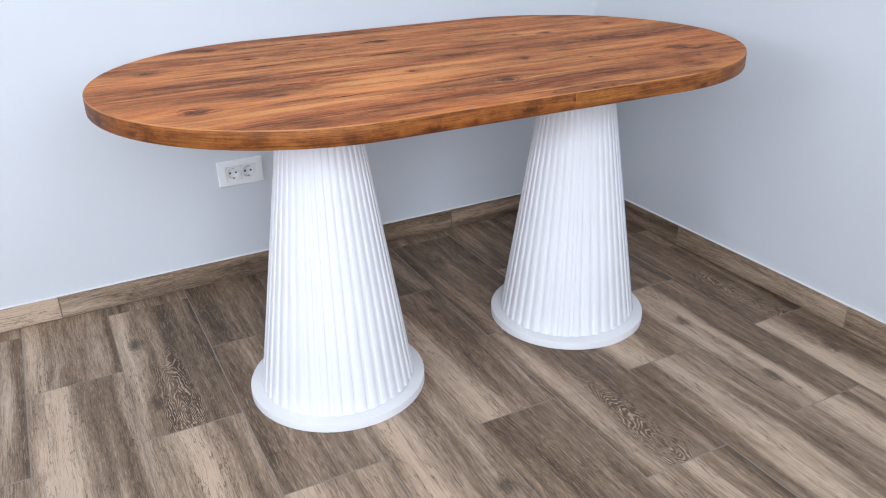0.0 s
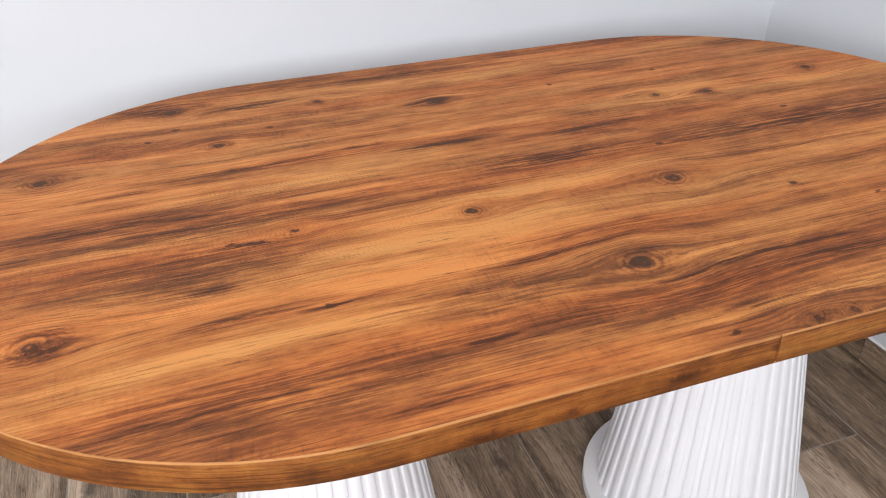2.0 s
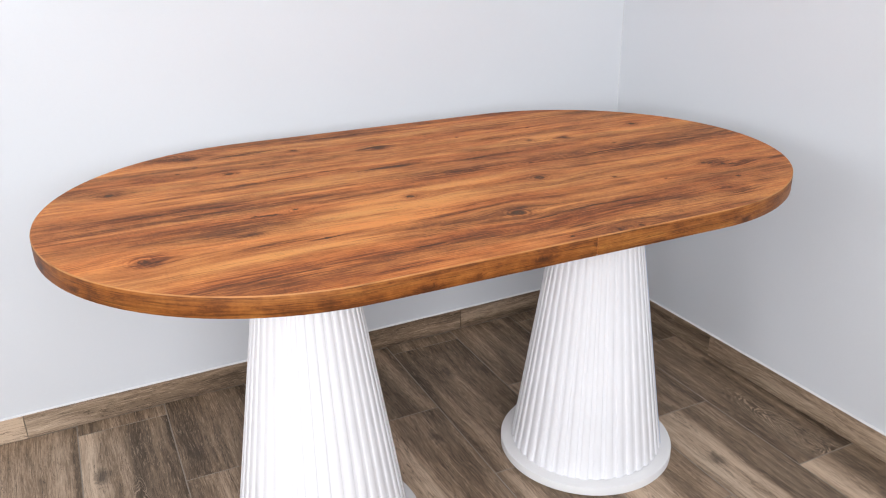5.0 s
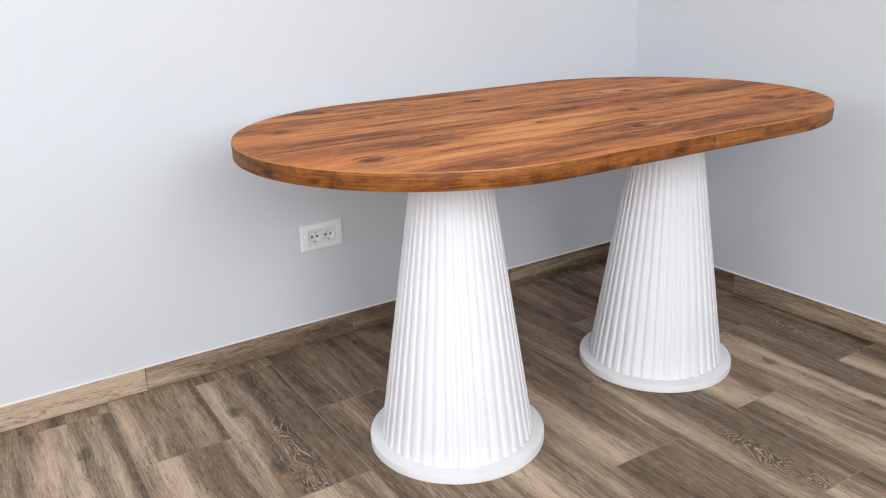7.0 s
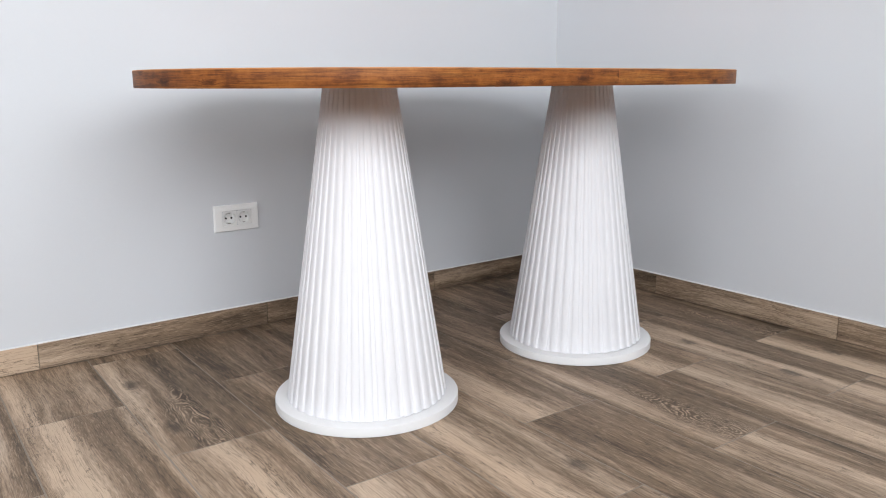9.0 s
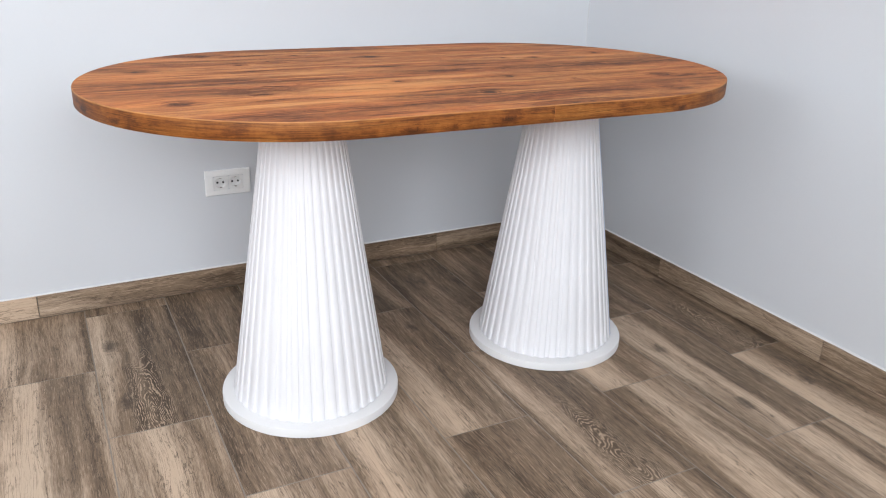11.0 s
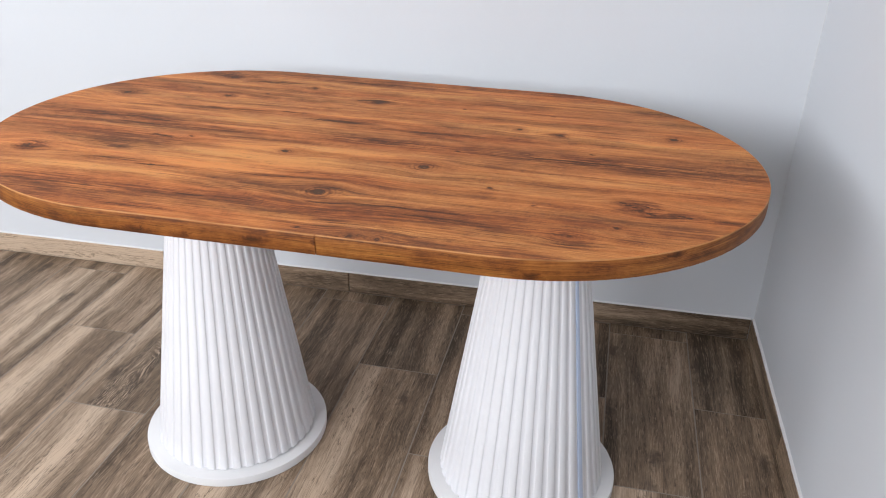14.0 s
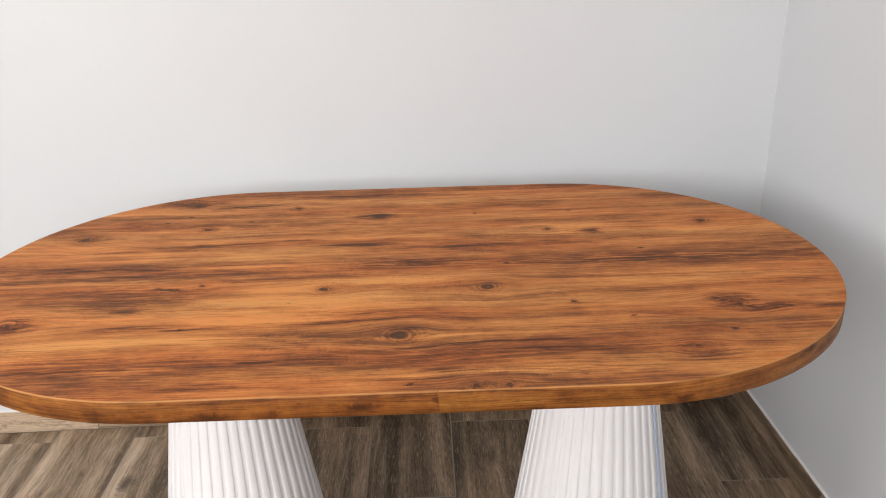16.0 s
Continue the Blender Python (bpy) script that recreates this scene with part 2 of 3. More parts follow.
def wood_top():
    g = Graph("oiled_pine_top")
    x, y, _ = g.split(g.coords())
    low = g.noise(g.vec(g.math("MULTIPLY", x, 2.0), g.math("MULTIPLY", y, 5.0), 3.0), 1.0, 3)
    grain = g.math("ADD", y, g.math("MULTIPLY", g.math("SUBTRACT", low, 0.5), 0.022))
    wob = g.math("MULTIPLY", g.math("SUBTRACT", g.noise(g.vec(x, y), 62.0, 4, 0.65), 0.5), 0.015)
    sway = g.math("MULTIPLY", g.math("SUBTRACT", g.noise(g.vec(y, x, 4.0), 55.0, 4, 0.65), 0.5), 0.013)
    kx, ky = g.math("ADD", x, wob), g.math("ADD", y, sway)
    tree, dark = knot_group(), None
    for cx, cy, size, depth in KNOTS:
        n = g.node("ShaderNodeGroup")
        n.node_tree = tree
        for key, v in (("X", kx), ("Y", ky), ("CX", cx), ("CY", cy), ("Size", size * 1.25), ("Depth", depth)):
            g.put(n.inputs[key], v)
        grain = g.math("ADD", grain, n.outputs["Shift"])
        dark = n.outputs["Dark"] if dark is None else g.math("MAXIMUM", dark, n.outputs["Dark"])
    for cx, cy in SPECKS:
        dx, dy = g.math("DIVIDE", g.math("SUBTRACT", kx, cx), 0.0075), g.math("DIVIDE", g.math("SUBTRACT", ky, cy), 0.0042)
        d = g.math("ADD", g.math("MULTIPLY", dx, dx), g.math("MULTIPLY", dy, dy))
        dark = g.math("MAXIMUM", dark, g.math("MULTIPLY", g.math("SUBTRACT", 1.0, d, clamp=True), 0.65))
    rag = g.noise(g.vec(g.math("MULTIPLY", x, 12.0), g.math("MULTIPLY", grain, 170.0), 7.0), 1.0, 4, 0.7)
    soft = None
    for cx, cy, hl, hw, s in BANDS + STREAKS:
        dx, dy = g.math("DIVIDE", g.math("SUBTRACT", x, cx), hl), g.math("DIVIDE", g.math("SUBTRACT", grain, cy), hw * 1.2)
        d = g.math("ADD", g.math("MULTIPLY", dx, dx), g.math("MULTIPLY", dy, dy))
        one = g.math("MULTIPLY", g.math("EXPONENT", g.math("MULTIPLY", d, -1.0)), s)
        soft = one if soft is None else g.math("MAXIMUM", soft, one)
    glow = None
    for cx, cy, hl, hw, s in PALE:
        dx, dy = g.math("DIVIDE", g.math("SUBTRACT", x, cx), hl), g.math("DIVIDE", g.math("SUBTRACT", grain, cy), hw * 1.5)
        d = g.math("ADD", g.math("MULTIPLY", dx, dx), g.math("MULTIPLY", dy, dy))
        one = g.math("MULTIPLY", g.math("EXPONENT", g.math("MULTIPLY", d, -1.0)), s)
        glow = one if glow is None else g.math("MAXIMUM", glow, one)
    soft = g.math("MULTIPLY", soft, g.span(rag, 0.41, 0.56, 0.08, 1.0))
    streak = g.math("SUBTRACT", g.math("ADD", dark, g.math("MULTIPLY", soft, 0.85)), g.math("MULTIPLY", glow, 0.58))
    colour, fine, mid, tone = wood_colour(g, x, grain, 1.0, streak)
    saw = g.noise(g.vec(g.math("MULTIPLY", x, 240.0), g.math("MULTIPLY", grain, 46.0), 2.0), 1.0, 2)
    rough_cut = None
    for cx, cy, hl, hw in ((-0.42, -0.10, 0.24, 0.10), (-0.36, 0.03, 0.22, 0.03), (0.14, -0.03, 0.16, 0.03), (0.12, -0.395, 0.14, 0.03), (0.45, -0.33, 0.16, 0.05)):
        dx, dy = g.math("DIVIDE", g.math("SUBTRACT", x, cx), hl), g.math("DIVIDE", g.math("SUBTRACT", y, cy), hw)
        one = g.math("EXPONENT", g.math("MULTIPLY", g.math("ADD", g.math("MULTIPLY", dx, dx), g.math("MULTIPLY", dy, dy)), -1.0))
        rough_cut = one if rough_cut is None else g.math("MAXIMUM", rough_cut, one)
    drift = g.noise(g.vec(g.math("MULTIPLY", x, 14.0), g.math("MULTIPLY", y, 60.0), 17.0), 1.0, 3)
    ripple = g.math("ADD", g.math("MULTIPLY", x, 1050.0), g.math("MULTIPLY", drift, 44.0))
    ripple = g.span(g.math("SINE", ripple), -0.1, 0.9)
    patch = g.span(g.noise(g.vec(g.math("MULTIPLY", x, 16.0), g.math("MULTIPLY", y, 120.0), 23.0), 1.0, 4, 0.7), 0.44, 0.60)
    colour = g.mix(g.math("MULTIPLY", g.math("MULTIPLY", ripple, g.math("MULTIPLY", rough_cut, patch)), 0.36), colour, WOOD_DARK)
    worn = g.math("MULTIPLY", g.span(saw, 0.52, 0.66), g.span(g.noise(g.vec(x, y, 8.0), 5.0, 2), 0.5, 0.62))
    colour = g.mix(g.math("MULTIPLY", g.math("MULTIPLY", worn, g.span(tone, 0.35, 0.60, 1.0, 0.35)), 0.42), colour, WOOD_DARK)
    colour = g.mix(g.math("MULTIPLY", g.span(dark, 0.40, 0.95), 0.75), colour, (0.072, 0.040, 0.022))
    g.bump(g.math("ADD", g.math("MULTIPLY", fine, 0.7), g.math("MULTIPLY", saw, 0.3)), 0.16, 0.001)
    return g.done(colour, g.span(tone, 0.3, 0.7, 0.62, 0.52), spec=0.17)


def wood_edge():
    g = Graph("pine_edge_band")
    u, v, _ = g.split(g.coords("UV"))
    low = g.noise(g.vec(g.math("MULTIPLY", u, 5.0), g.math("MULTIPLY", v, 40.0), 5.0), 1.0, 3)
    grain = g.math("ADD", v, g.math("MULTIPLY", g.math("SUBTRACT", low, 0.5), 0.012))
    cell = g.node("ShaderNodeTexVoronoi", feature="F1", voronoi_dimensions="2D")
    g.put(cell.inputs["Vector"], g.vec(g.math("MULTIPLY", u, 9.0), g.math("MULTIPLY", v, 30.0)))
    cell.inputs["Scale"].default_value = 1.0
    ragged = g.math("MULTIPLY", g.noise(g.vec(g.math("MULTIPLY", u, 60.0), g.math("MULTIPLY", v, 160.0), 9.0), 1.0, 3), 0.22)
    pip = g.math("MULTIPLY", g.span(g.math("ADD", cell.outputs["Distance"], ragged), 0.16, 0.34, 1.0, 0.0), g.span(g.split(cell.outputs["Color"])[0], 0.62, 0.70))
    grain = g.math("ADD", grain, g.math("MULTIPLY", pip, 0.006))
    colour, fine, mid, tone = wood_colour(g, u, grain, 33.0, g.math("MULTIPLY", pip, 0.40), 1.5, 0.60, 0.3)
    fibre = g.noise(g.vec(g.math("MULTIPLY", u, 7.0), g.math("MULTIPLY", grain, 300.0), 71.0), 1.0, 4, 0.65)
    colour = g.mix(g.math("MULTIPLY", g.span(fibre, 0.50, 0.64), 0.45), colour, WOOD_DARK)
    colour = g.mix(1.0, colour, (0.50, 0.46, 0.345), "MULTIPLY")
    worn = g.math("MULTIPLY", g.span(v, -0.0024, -0.0012), g.span(low, 0.36, 0.50, 0.25, 1.0))
    colour = g.mix(g.math("MULTIPLY", worn, 0.6), colour, (0.62, 0.30, 0.11))
    g.bump(fine, 0.2, 0.001)
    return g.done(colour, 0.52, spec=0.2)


TILE_DARK, TILE_MID, TILE_LIGHT = (0.054, 0.037, 0.024), (0.219, 0.151, 0.099), (0.525, 0.393, 0.282)


def tile_print(name, eye=False, along=1):
    """Wood-print porcelain. The object's colour sets tone (red), where the pale band lies (green) and its strength (blue)."""
    g = Graph(name)
    info = g.node("ShaderNodeObjectInfo")
    rnd = g.math("MULTIPLY", info.outputs["Random"], 57.0)
    p = g.split(g.coords())
    x, y = (p[0], p[1]) if along else (p[2], p[0])
    r, gr, b = g.split(info.outputs["Color"])
    warp = g.noise(g.vec(g.math("MULTIPLY", x, 5.0), g.math("MULTIPLY", y, 3.0), rnd), 1.0, 2)
    gx = g.math("ADD", x, g.math("MULTIPLY", g.math("SUBTRACT", warp, 0.5), 0.03))

    def lines(kx, ky, detail, add=0.0, rough=0.6):
        return g.noise(g.vec(g.math("MULTIPLY", gx, kx), g.math("MULTIPLY", y, ky), g.math("ADD", rnd, add)), 1.0, detail, rough)

    def swing(v, k):
        return g.math("MULTIPLY", g.math("SUBTRACT", v, 0.5), k)
    fine, mid, blot, zone = lines(420.0, 34.0, 3, 0.0, 0.6), lines(130.0, 5.0, 4, 4.0, 0.7), lines(30.0, 3.6, 7, 9.0, 0.72), lines(9.0, 1.4, 2, 14.0)
    dashes, limed = lines(330.0, 26.0, 3, 2.0, 0.6), lines(400.0, 30.0, 3, 6.0, 0.6)
    vein, hair = lines(34.0, 4.0, 4, 24.0, 0.7), lines(560.0, 7.0, 3, 28.0, 0.6)
    off = g.math("DIVIDE", g.math("SUBTRACT", gx, g.math("MULTIPLY", g.math("SUBTRACT", gr, 0.5), 0.22)), 0.045)
    pale = g.math("MULTIPLY", g.math("EXPONENT", g.math("MULTIPLY", g.math("MULTIPLY", off, off), -1.0)), b)
    tone = g.math("ADD", 0.528, swing(fine, 0.40))
    for v, k in ((mid, 0.34), (blot, 0.40), (zone, 0.52)):
        tone = g.math("ADD", tone, swing(v, k))
    lane_tone = g.span(lines(21.0, 0.9, 4, 44.0, 0.55), 0.41, 0.59)
    tone = g.math("ADD", tone, g.math("MULTIPLY", g.math("SUBTRACT", lane_tone, 0.5), 0.18))
    tone = g.math("ADD", tone, g.math("SUBTRACT", g.math("MULTIPLY", pale, 0.30), 0.06))
    tone = g.math("ADD", tone, g.math("MULTIPLY", g.math("SUBTRACT", r, 0.5), 0.30))
    colour = g.ramp(tone, [(0.24, TILE_DARK), (0.48, TILE_MID), (0.76, TILE_LIGHT)])
    tint = g.noise(g.vec(g.math("MULTIPLY", x, 8.0), g.math("MULTIPLY", y, 2.0), g.math("ADD", rnd, 20.0)), 1.0, 2)
    colour = g.mix(g.span(tint, 0.40, 0.7, 0.0, 0.3), colour, g.mix(1.0, colour, (0.86, 0.97, 1.06), "MULTIPLY"))
    rough_zone = g.span(tone, 0.35, 0.62, 1.0, 0.35)
    colour = g.mix(g.math("MULTIPLY", g.math("MULTIPLY", g.span(dashes, 0.57, 0.65), rough_zone), 0.48), colour, TILE_DARK)
    crack = g.math("SUBTRACT", 1.0, g.math("DIVIDE", g.math("ABSOLUTE", g.math("SUBTRACT", vein, 0.5)), 0.016), clamp=True)
    colour = g.mix(g.math("MULTIPLY", g.math("MULTIPLY", crack, g.span(blot, 0.45, 0.55, 1.0, 0.1)), 0.8), colour, TILE_DARK)
    colour = g.mix(g.math("MULTIPLY", g.span(hair, 0.56, 0.61), 0.42), colour, TILE_DARK)
    colour = g.mix(g.math("MULTIPLY", g.span(limed, 0.57, 0.66), 0.36), colour, TILE_LIGHT)
    if eye:
        wob = g.noise(g.vec(g.math("MULTIPLY", x, 17.0), g.math("MULTIPLY", y, 6.0), g.math("ADD", rnd, 3.0)), 1.0, 2)
        ex = g.math("DIVIDE", g.math("ADD", x, 0.005), 0.042)
        ey = g.math("DIVIDE", g.math("ADD", y, 0.24), 0.20)
        rr = g.math("SQRT", g.math("ADD", g.math("MULTIPLY", ex, ex), g.math("MULTIPLY", ey, ey)))
        jag = g.noise(g.vec(g.math("MULTIPLY", x, 190.0), g.math("MULTIPLY", y, 60.0), rnd), 1.0, 2)
        lane = g.math("ADD", g.math("ADD", rr, g.math("MULTIPLY", wob, 1.3)), g.math("MULTIPLY", jag, 0.10))
        rings = g.math("MULTIPLY", g.math("ADD", g.math("SINE", g.math("MULTIPLY", lane, 72.0)), 1.0), 0.5)
        rings = g.math("MULTIPLY", g.span(rings, 0.50, 0.85), g.span(jag, 0.36, 0.54))
        area = g.span(lane, 1.55, 2.15, 1.0, 0.0)
        colour = g.mix(g.math("MULTIPLY", area, 0.55), colour, TILE_DARK)
        colour = g.mix(g.math("MULTIPLY", g.math("MULTIPLY", rings, area), 0.78), colour, TILE_LIGHT)
    cell = g.node("ShaderNodeTexVoronoi", feature="F1", voronoi_dimensions="2D")
    ragged = g.math("MULTIPLY", g.math("SUBTRACT", g.noise(g.vec(x, y, rnd), 60.0, 3), 0.5), 0.35)
    g.put(cell.inputs["Vector"], g.vec(g.math("ADD", g.math("MULTIPLY", x, 9.0), g.math("ADD", rnd, ragged)), g.math("ADD", g.math("MULTIPLY", y, 4.5), ragged)))
    cell.inputs["Scale"].default_value = 1.0
    spot = g.math("MULTIPLY", g.span(g.math("ADD", cell.outputs["Distance"], g.math("MULTIPLY", fine, 0.10)), 0.10, 0.24, 1.0, 0.0), g.span(g.split(cell.outputs["Color"])[0], 0.76, 0.80))
    colour = g.mix(g.math("MULTIPLY", spot, 0.72), colour, (0.050, 0.036, 0.026))
    g.bump(g.math("ADD", fine, g.math("MULTIPLY", dashes, 0.6)), 0.15, 0.001)
    return g.done(colour, g.span(tone, 0.3, 0.7, 0.55, 0.46), spec=0.26)


def lacquer(name, low, high, rough):
    g = Graph(name)
    p = g.coords()
    n = g.noise(p, 5.0, 4)
    g.bump(g.noise(p, 160, 3), 0.06, 0.001)
    return g.done(g.mix(g.span(n, 0.3, 0.7), low, high), rough, spec=0.4)


def clear_glass():
    g = Graph("window_glass")
    g.bsdf.inputs["Transmission Weight"].default_value = 1.0
    return g.done((0.96, 0.98, 0.97), 0.02)


MAT = {
    "wall": wall_paint("wall_paint", (0.616, 0.634, 0.662)),
    # west and south walls are never seen; dark to weaken the fill light
    "far_wall": wall_paint("low_bounce_wall_paint", (0.19, 0.18, 0.165)),
    "ceiling": wall_paint("ceiling_paint", (0.78, 0.775, 0.77)),
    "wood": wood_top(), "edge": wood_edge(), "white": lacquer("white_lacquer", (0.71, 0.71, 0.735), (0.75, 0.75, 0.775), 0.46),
    "plate": lacquer("white_plate_paint", (0.70, 0.70, 0.705), (0.75, 0.75, 0.755), 0.55),
    "tile": tile_print("wood_print_tile"), "tile_eye": tile_print("wood_print_tile_eye", True),
    "skirt": tile_print("wood_print_skirting", False, 0),
    "grout": plain("grout", (0.29, 0.245, 0.20), 0.85, wear=0.15, relief=0.3),
    "caulk": plain("white_sealant", (0.70, 0.70, 0.70), 0.5),
    "filler": plain("corner_filler", (0.64, 0.65, 0.67), 0.7, wear=0.10),
    "plastic": plain("white_plastic", (0.83, 0.83, 0.82), 0.3, wear=0.02, relief=0.02),
    "well": plain("socket_well_plastic", (0.81, 0.81, 0.80), 0.35, wear=0.03, relief=0.02),
    "hole": plain("dark_hole", (0.02, 0.02, 0.02), 0.7),
    "metal": plain("nickel_clip", (0.45, 0.43, 0.40), 0.35, 1.0),
    "frame": plain("window_frame_plastic", (0.8, 0.8, 0.8), 0.4),
    "seam": plain("pale_blue_filler", (0.50, 0.58, 0.75), 0.5, wear=0.05),
    "glass": clear_glass(),
}


# ---- mesh helpers ----
def link_mesh(name, bm, mat, parent=None, smooth=None):
    me = bpy.data.meshes.new(name)
    bm.normal_update()
    bm.to_mesh(me)
    bm.free()
    me.materials.append(mat)
    if smooth is not None:
        me.shade_smooth()
        me.set_sharp_from_angle(angle=radians(smooth))
    ob = new(name, me)
    ob.parent = parent
    return ob


def part(name, bm, mat, parent, label="", smooth=None):
    ob = link_mesh(name, bm, mat, parent, smooth)
    return tagged(ob, label) if label else ob


def box(bm, x0, x1, y0, y1, z0, z1, bevel=0.0, seg=2):
    r = bmesh.ops.create_cube(bm, size=1)
    bmesh.ops.transform(bm, verts=r["verts"], matrix=Matrix.Translation(((x0 + x1) / 2, (y0 + y1) / 2, (z0 + z1) / 2))
                        @ Matrix.Diagonal((x1 - x0, y1 - y0, z1 - z0, 1)))
    if bevel:
        edges = list({e for v in r["verts"] for e in v.link_edges})
        bmesh.ops.bevel(bm, geom=edges, offset=bevel, segments=seg, affect="EDGES", profile=0.5)
    return bm


def lathe(bm, profile, n=64, centre=(0, 0)):
    """Closed surface turned from (radius, z) pairs, with end caps."""
    rings = []
    for r, z in profile:
        rings.append([bm.verts.new((centre[0] + r * math.cos(2 * math.pi * k / n), centre[1] + r * math.sin(2 * math.pi * k / n), z)) for k in range(n)])
    for a, b in zip(rings, rings[1:]):
        for k in range(n):
            bm.faces.new((a[k], a[(k + 1) % n], b[(k + 1) % n], b[k]))
    bm.faces.new(rings[0][::-1])
    bm.faces.new(rings[-1])
    return bm


# ---- the room ----
EAST, NORTH, SLOPE = 2.685, 2.987, 0.022   # the north wall runs a little off square


def north_at(x):
    return NORTH + SLOPE * (x - 1.38)


FLARE = 0.010   # so does the east wall, away from the corner


def east_at(y):
    return EAST + FLARE * (north_at(EAST) - y)


def quad_wall(bm, pts, z0, z1):
    """An upright slab over a plan outline."""
    low = [bm.verts.new((x, y, z0)) for x, y in pts]
    top = [bm.verts.new((x, y, z1)) for x, y in pts]
    n = len(pts)
    for k in range(n):
        bm.faces.new((low[k], low[(k + 1) % n], top[(k + 1) % n], top[k]))
    bm.faces.new(low[::-1])
    bm.faces.new(top)
    return bm


bm = quad_wall(bmesh.new(), [(WEST, north_at(WEST)), (EAST, north_at(EAST)), (EAST, north_at(EAST) + 0.2), (WEST, north_at(WEST) + 0.2)], -0.05, HIGH)
tagged(link_mesh("wall_north", bm, MAT["wall"]), "pale grey-blue painted plaster wall behind the table", "wall", kind="structure")
bm = quad_wall(bmesh.new(), [(EAST, north_at(EAST)), (east_at(SOUTH), SOUTH), (EAST + 0.2, SOUTH), (EAST + 0.2, north_at(EAST) + 0.2), (EAST, north_at(EAST) + 0.2)][::-1], -0.05, HIGH)
tagged(link_mesh("wall_east", bm, MAT["wall"]), "pale grey-blue painted plaster wall beside the table", "wall", kind="structure")
bm, end = bmesh.new(), north_at(WEST) + 0.2
for y0, y1, z0, z1 in ((SOUTH, WIN_W[0], -0.05, HIGH), (WIN_W[1], end, -0.05, HIGH), (*WIN_W, HEAD, HIGH), (*WIN_W, -0.05, SILL)):
    box(bm, WEST - 0.2, WEST, y0, y1, z0, z1)
tagged(link_mesh("wall_west", bm, MAT["far_wall"]), "unseen wall with one window, kept dark to cut bounced light", "wall", kind="structure")
bm = bmesh.new()
for x0, x1, z0, z1 in ((WEST - 0.2, WIN_S[0], -0.05, HIGH), (WIN_S[1], EAST + 0.2, -0.05, HIGH), (*WIN_S, HEAD, HIGH), (*WIN_S, -0.05, SILL)):
    box(bm, x0, x1, SOUTH - 0.2, SOUTH, z0, z1)
tagged(link_mesh("wall_south", bm, MAT["far_wall"]), "unseen wall with a wide window band, kept dark to cut bounced light", "wall", kind="structure")
bm = box(bmesh.new(), WEST - 0.2, EAST + 0.2, SOUTH - 0.2, 3.3, HIGH, HIGH + 0.15)
tagged(link_mesh("ceiling", bm, MAT["ceiling"]), "plain white painted ceiling", "ceiling", kind="structure")

bm = bmesh.new()
rows = []
for k in range(61):
    z = 0.07 + (HIGH - 0.07) * k / 60
    d = 0.0021 + 0.0014 * noise.noise((z * 7, 3.0, 1.0))
    rows.append([bm.verts.new(v) for v in ((EAST - d, north_at(EAST), z), (EAST - d * 0.38, north_at(EAST) - d * 0.38, z), (EAST, north_at(EAST) - d, z))])
for a, b in zip(rows, rows[1:]):
    for j in range(2):
        bm.faces.new((a[j], a[j + 1], b[j + 1], b[j]))
tagged(link_mesh("trim_corner", bm, MAT["filler"], None, 60), "thin uneven white filler line down the wall corner", "trim", kind="structure")

# the windows that let the daylight in
def build_window(name, label, half, sashes, m):
    window = tagged(new(name), label, "window", kind="structure")
    window.matrix_world = m
    wide = 2 * half / sashes
    for k in range(sashes):
        a, b = -half + wide * k, -half + wide * (k + 1)
        for x in (a, b - 0.06):
            part("stile", box(bmesh.new(), x, x + 0.06, -0.035, 0.035, SILL, HEAD, 0.004), MAT["frame"], window)
        for z in (SILL, HEAD - 0.07):
            part("rail", box(bmesh.new(), a + 0.06, b - 0.06, -0.033, 0.033, z, z + 0.07, 0.004), MAT["frame"], window)
        pane = part("pane", box(bmesh.new(), a + 0.06, b - 0.06, -0.006, 0.006, SILL + 0.07, HEAD - 0.07), MAT["glass"], window)
        pane.visible_shadow = False


build_window("window_1", "wide white framed window band", (WIN_S[1] - WIN_S[0]) / 2, 3, pose(sum(WIN_S) / 2, SOUTH - 0.14, 0))
build_window("window_2", "white framed two-sash window", (WIN_W[1] - WIN_W[0]) / 2, 2, pose(WEST - 0.14, sum(WIN_W) / 2, 0, 0, 0, 90))

# ---- the table ----
TX, TY, TOP, THICK = 1.732, 2.350, 0.75, 0.0342
CAP, RUN = 0.443, 0.323   # end radius and half of the straight run
table = tagged(new("dining_table"), "oval warm brown wooden dining table on two white fluted cone pedestals", "table")
table.location = (TX, TY, 0)


def oval(off=0.0, n=56):
    """Plan outline of the top, from the front middle anticlockwise, with its arc length."""
    r = CAP + off
    pts = [(0.057 + (RUN - 0.057) * k / 8, -r) for k in range(8)]
    pts += [(RUN + r * math.sin(a), -r * math.cos(a)) for a in (math.pi * k / n for k in range(n + 1))]
    pts += [(RUN - 2 * RUN * k / 12, r) for k in range(1, 12)]
    pts += [(-RUN - r * math.sin(a), r * math.cos(a)) for a in (math.pi * k / n for k in range(n + 1))]
    pts += [(-RUN + (RUN + 0.057) * k / 8, -r) for k in range(1, 9)]
    return pts


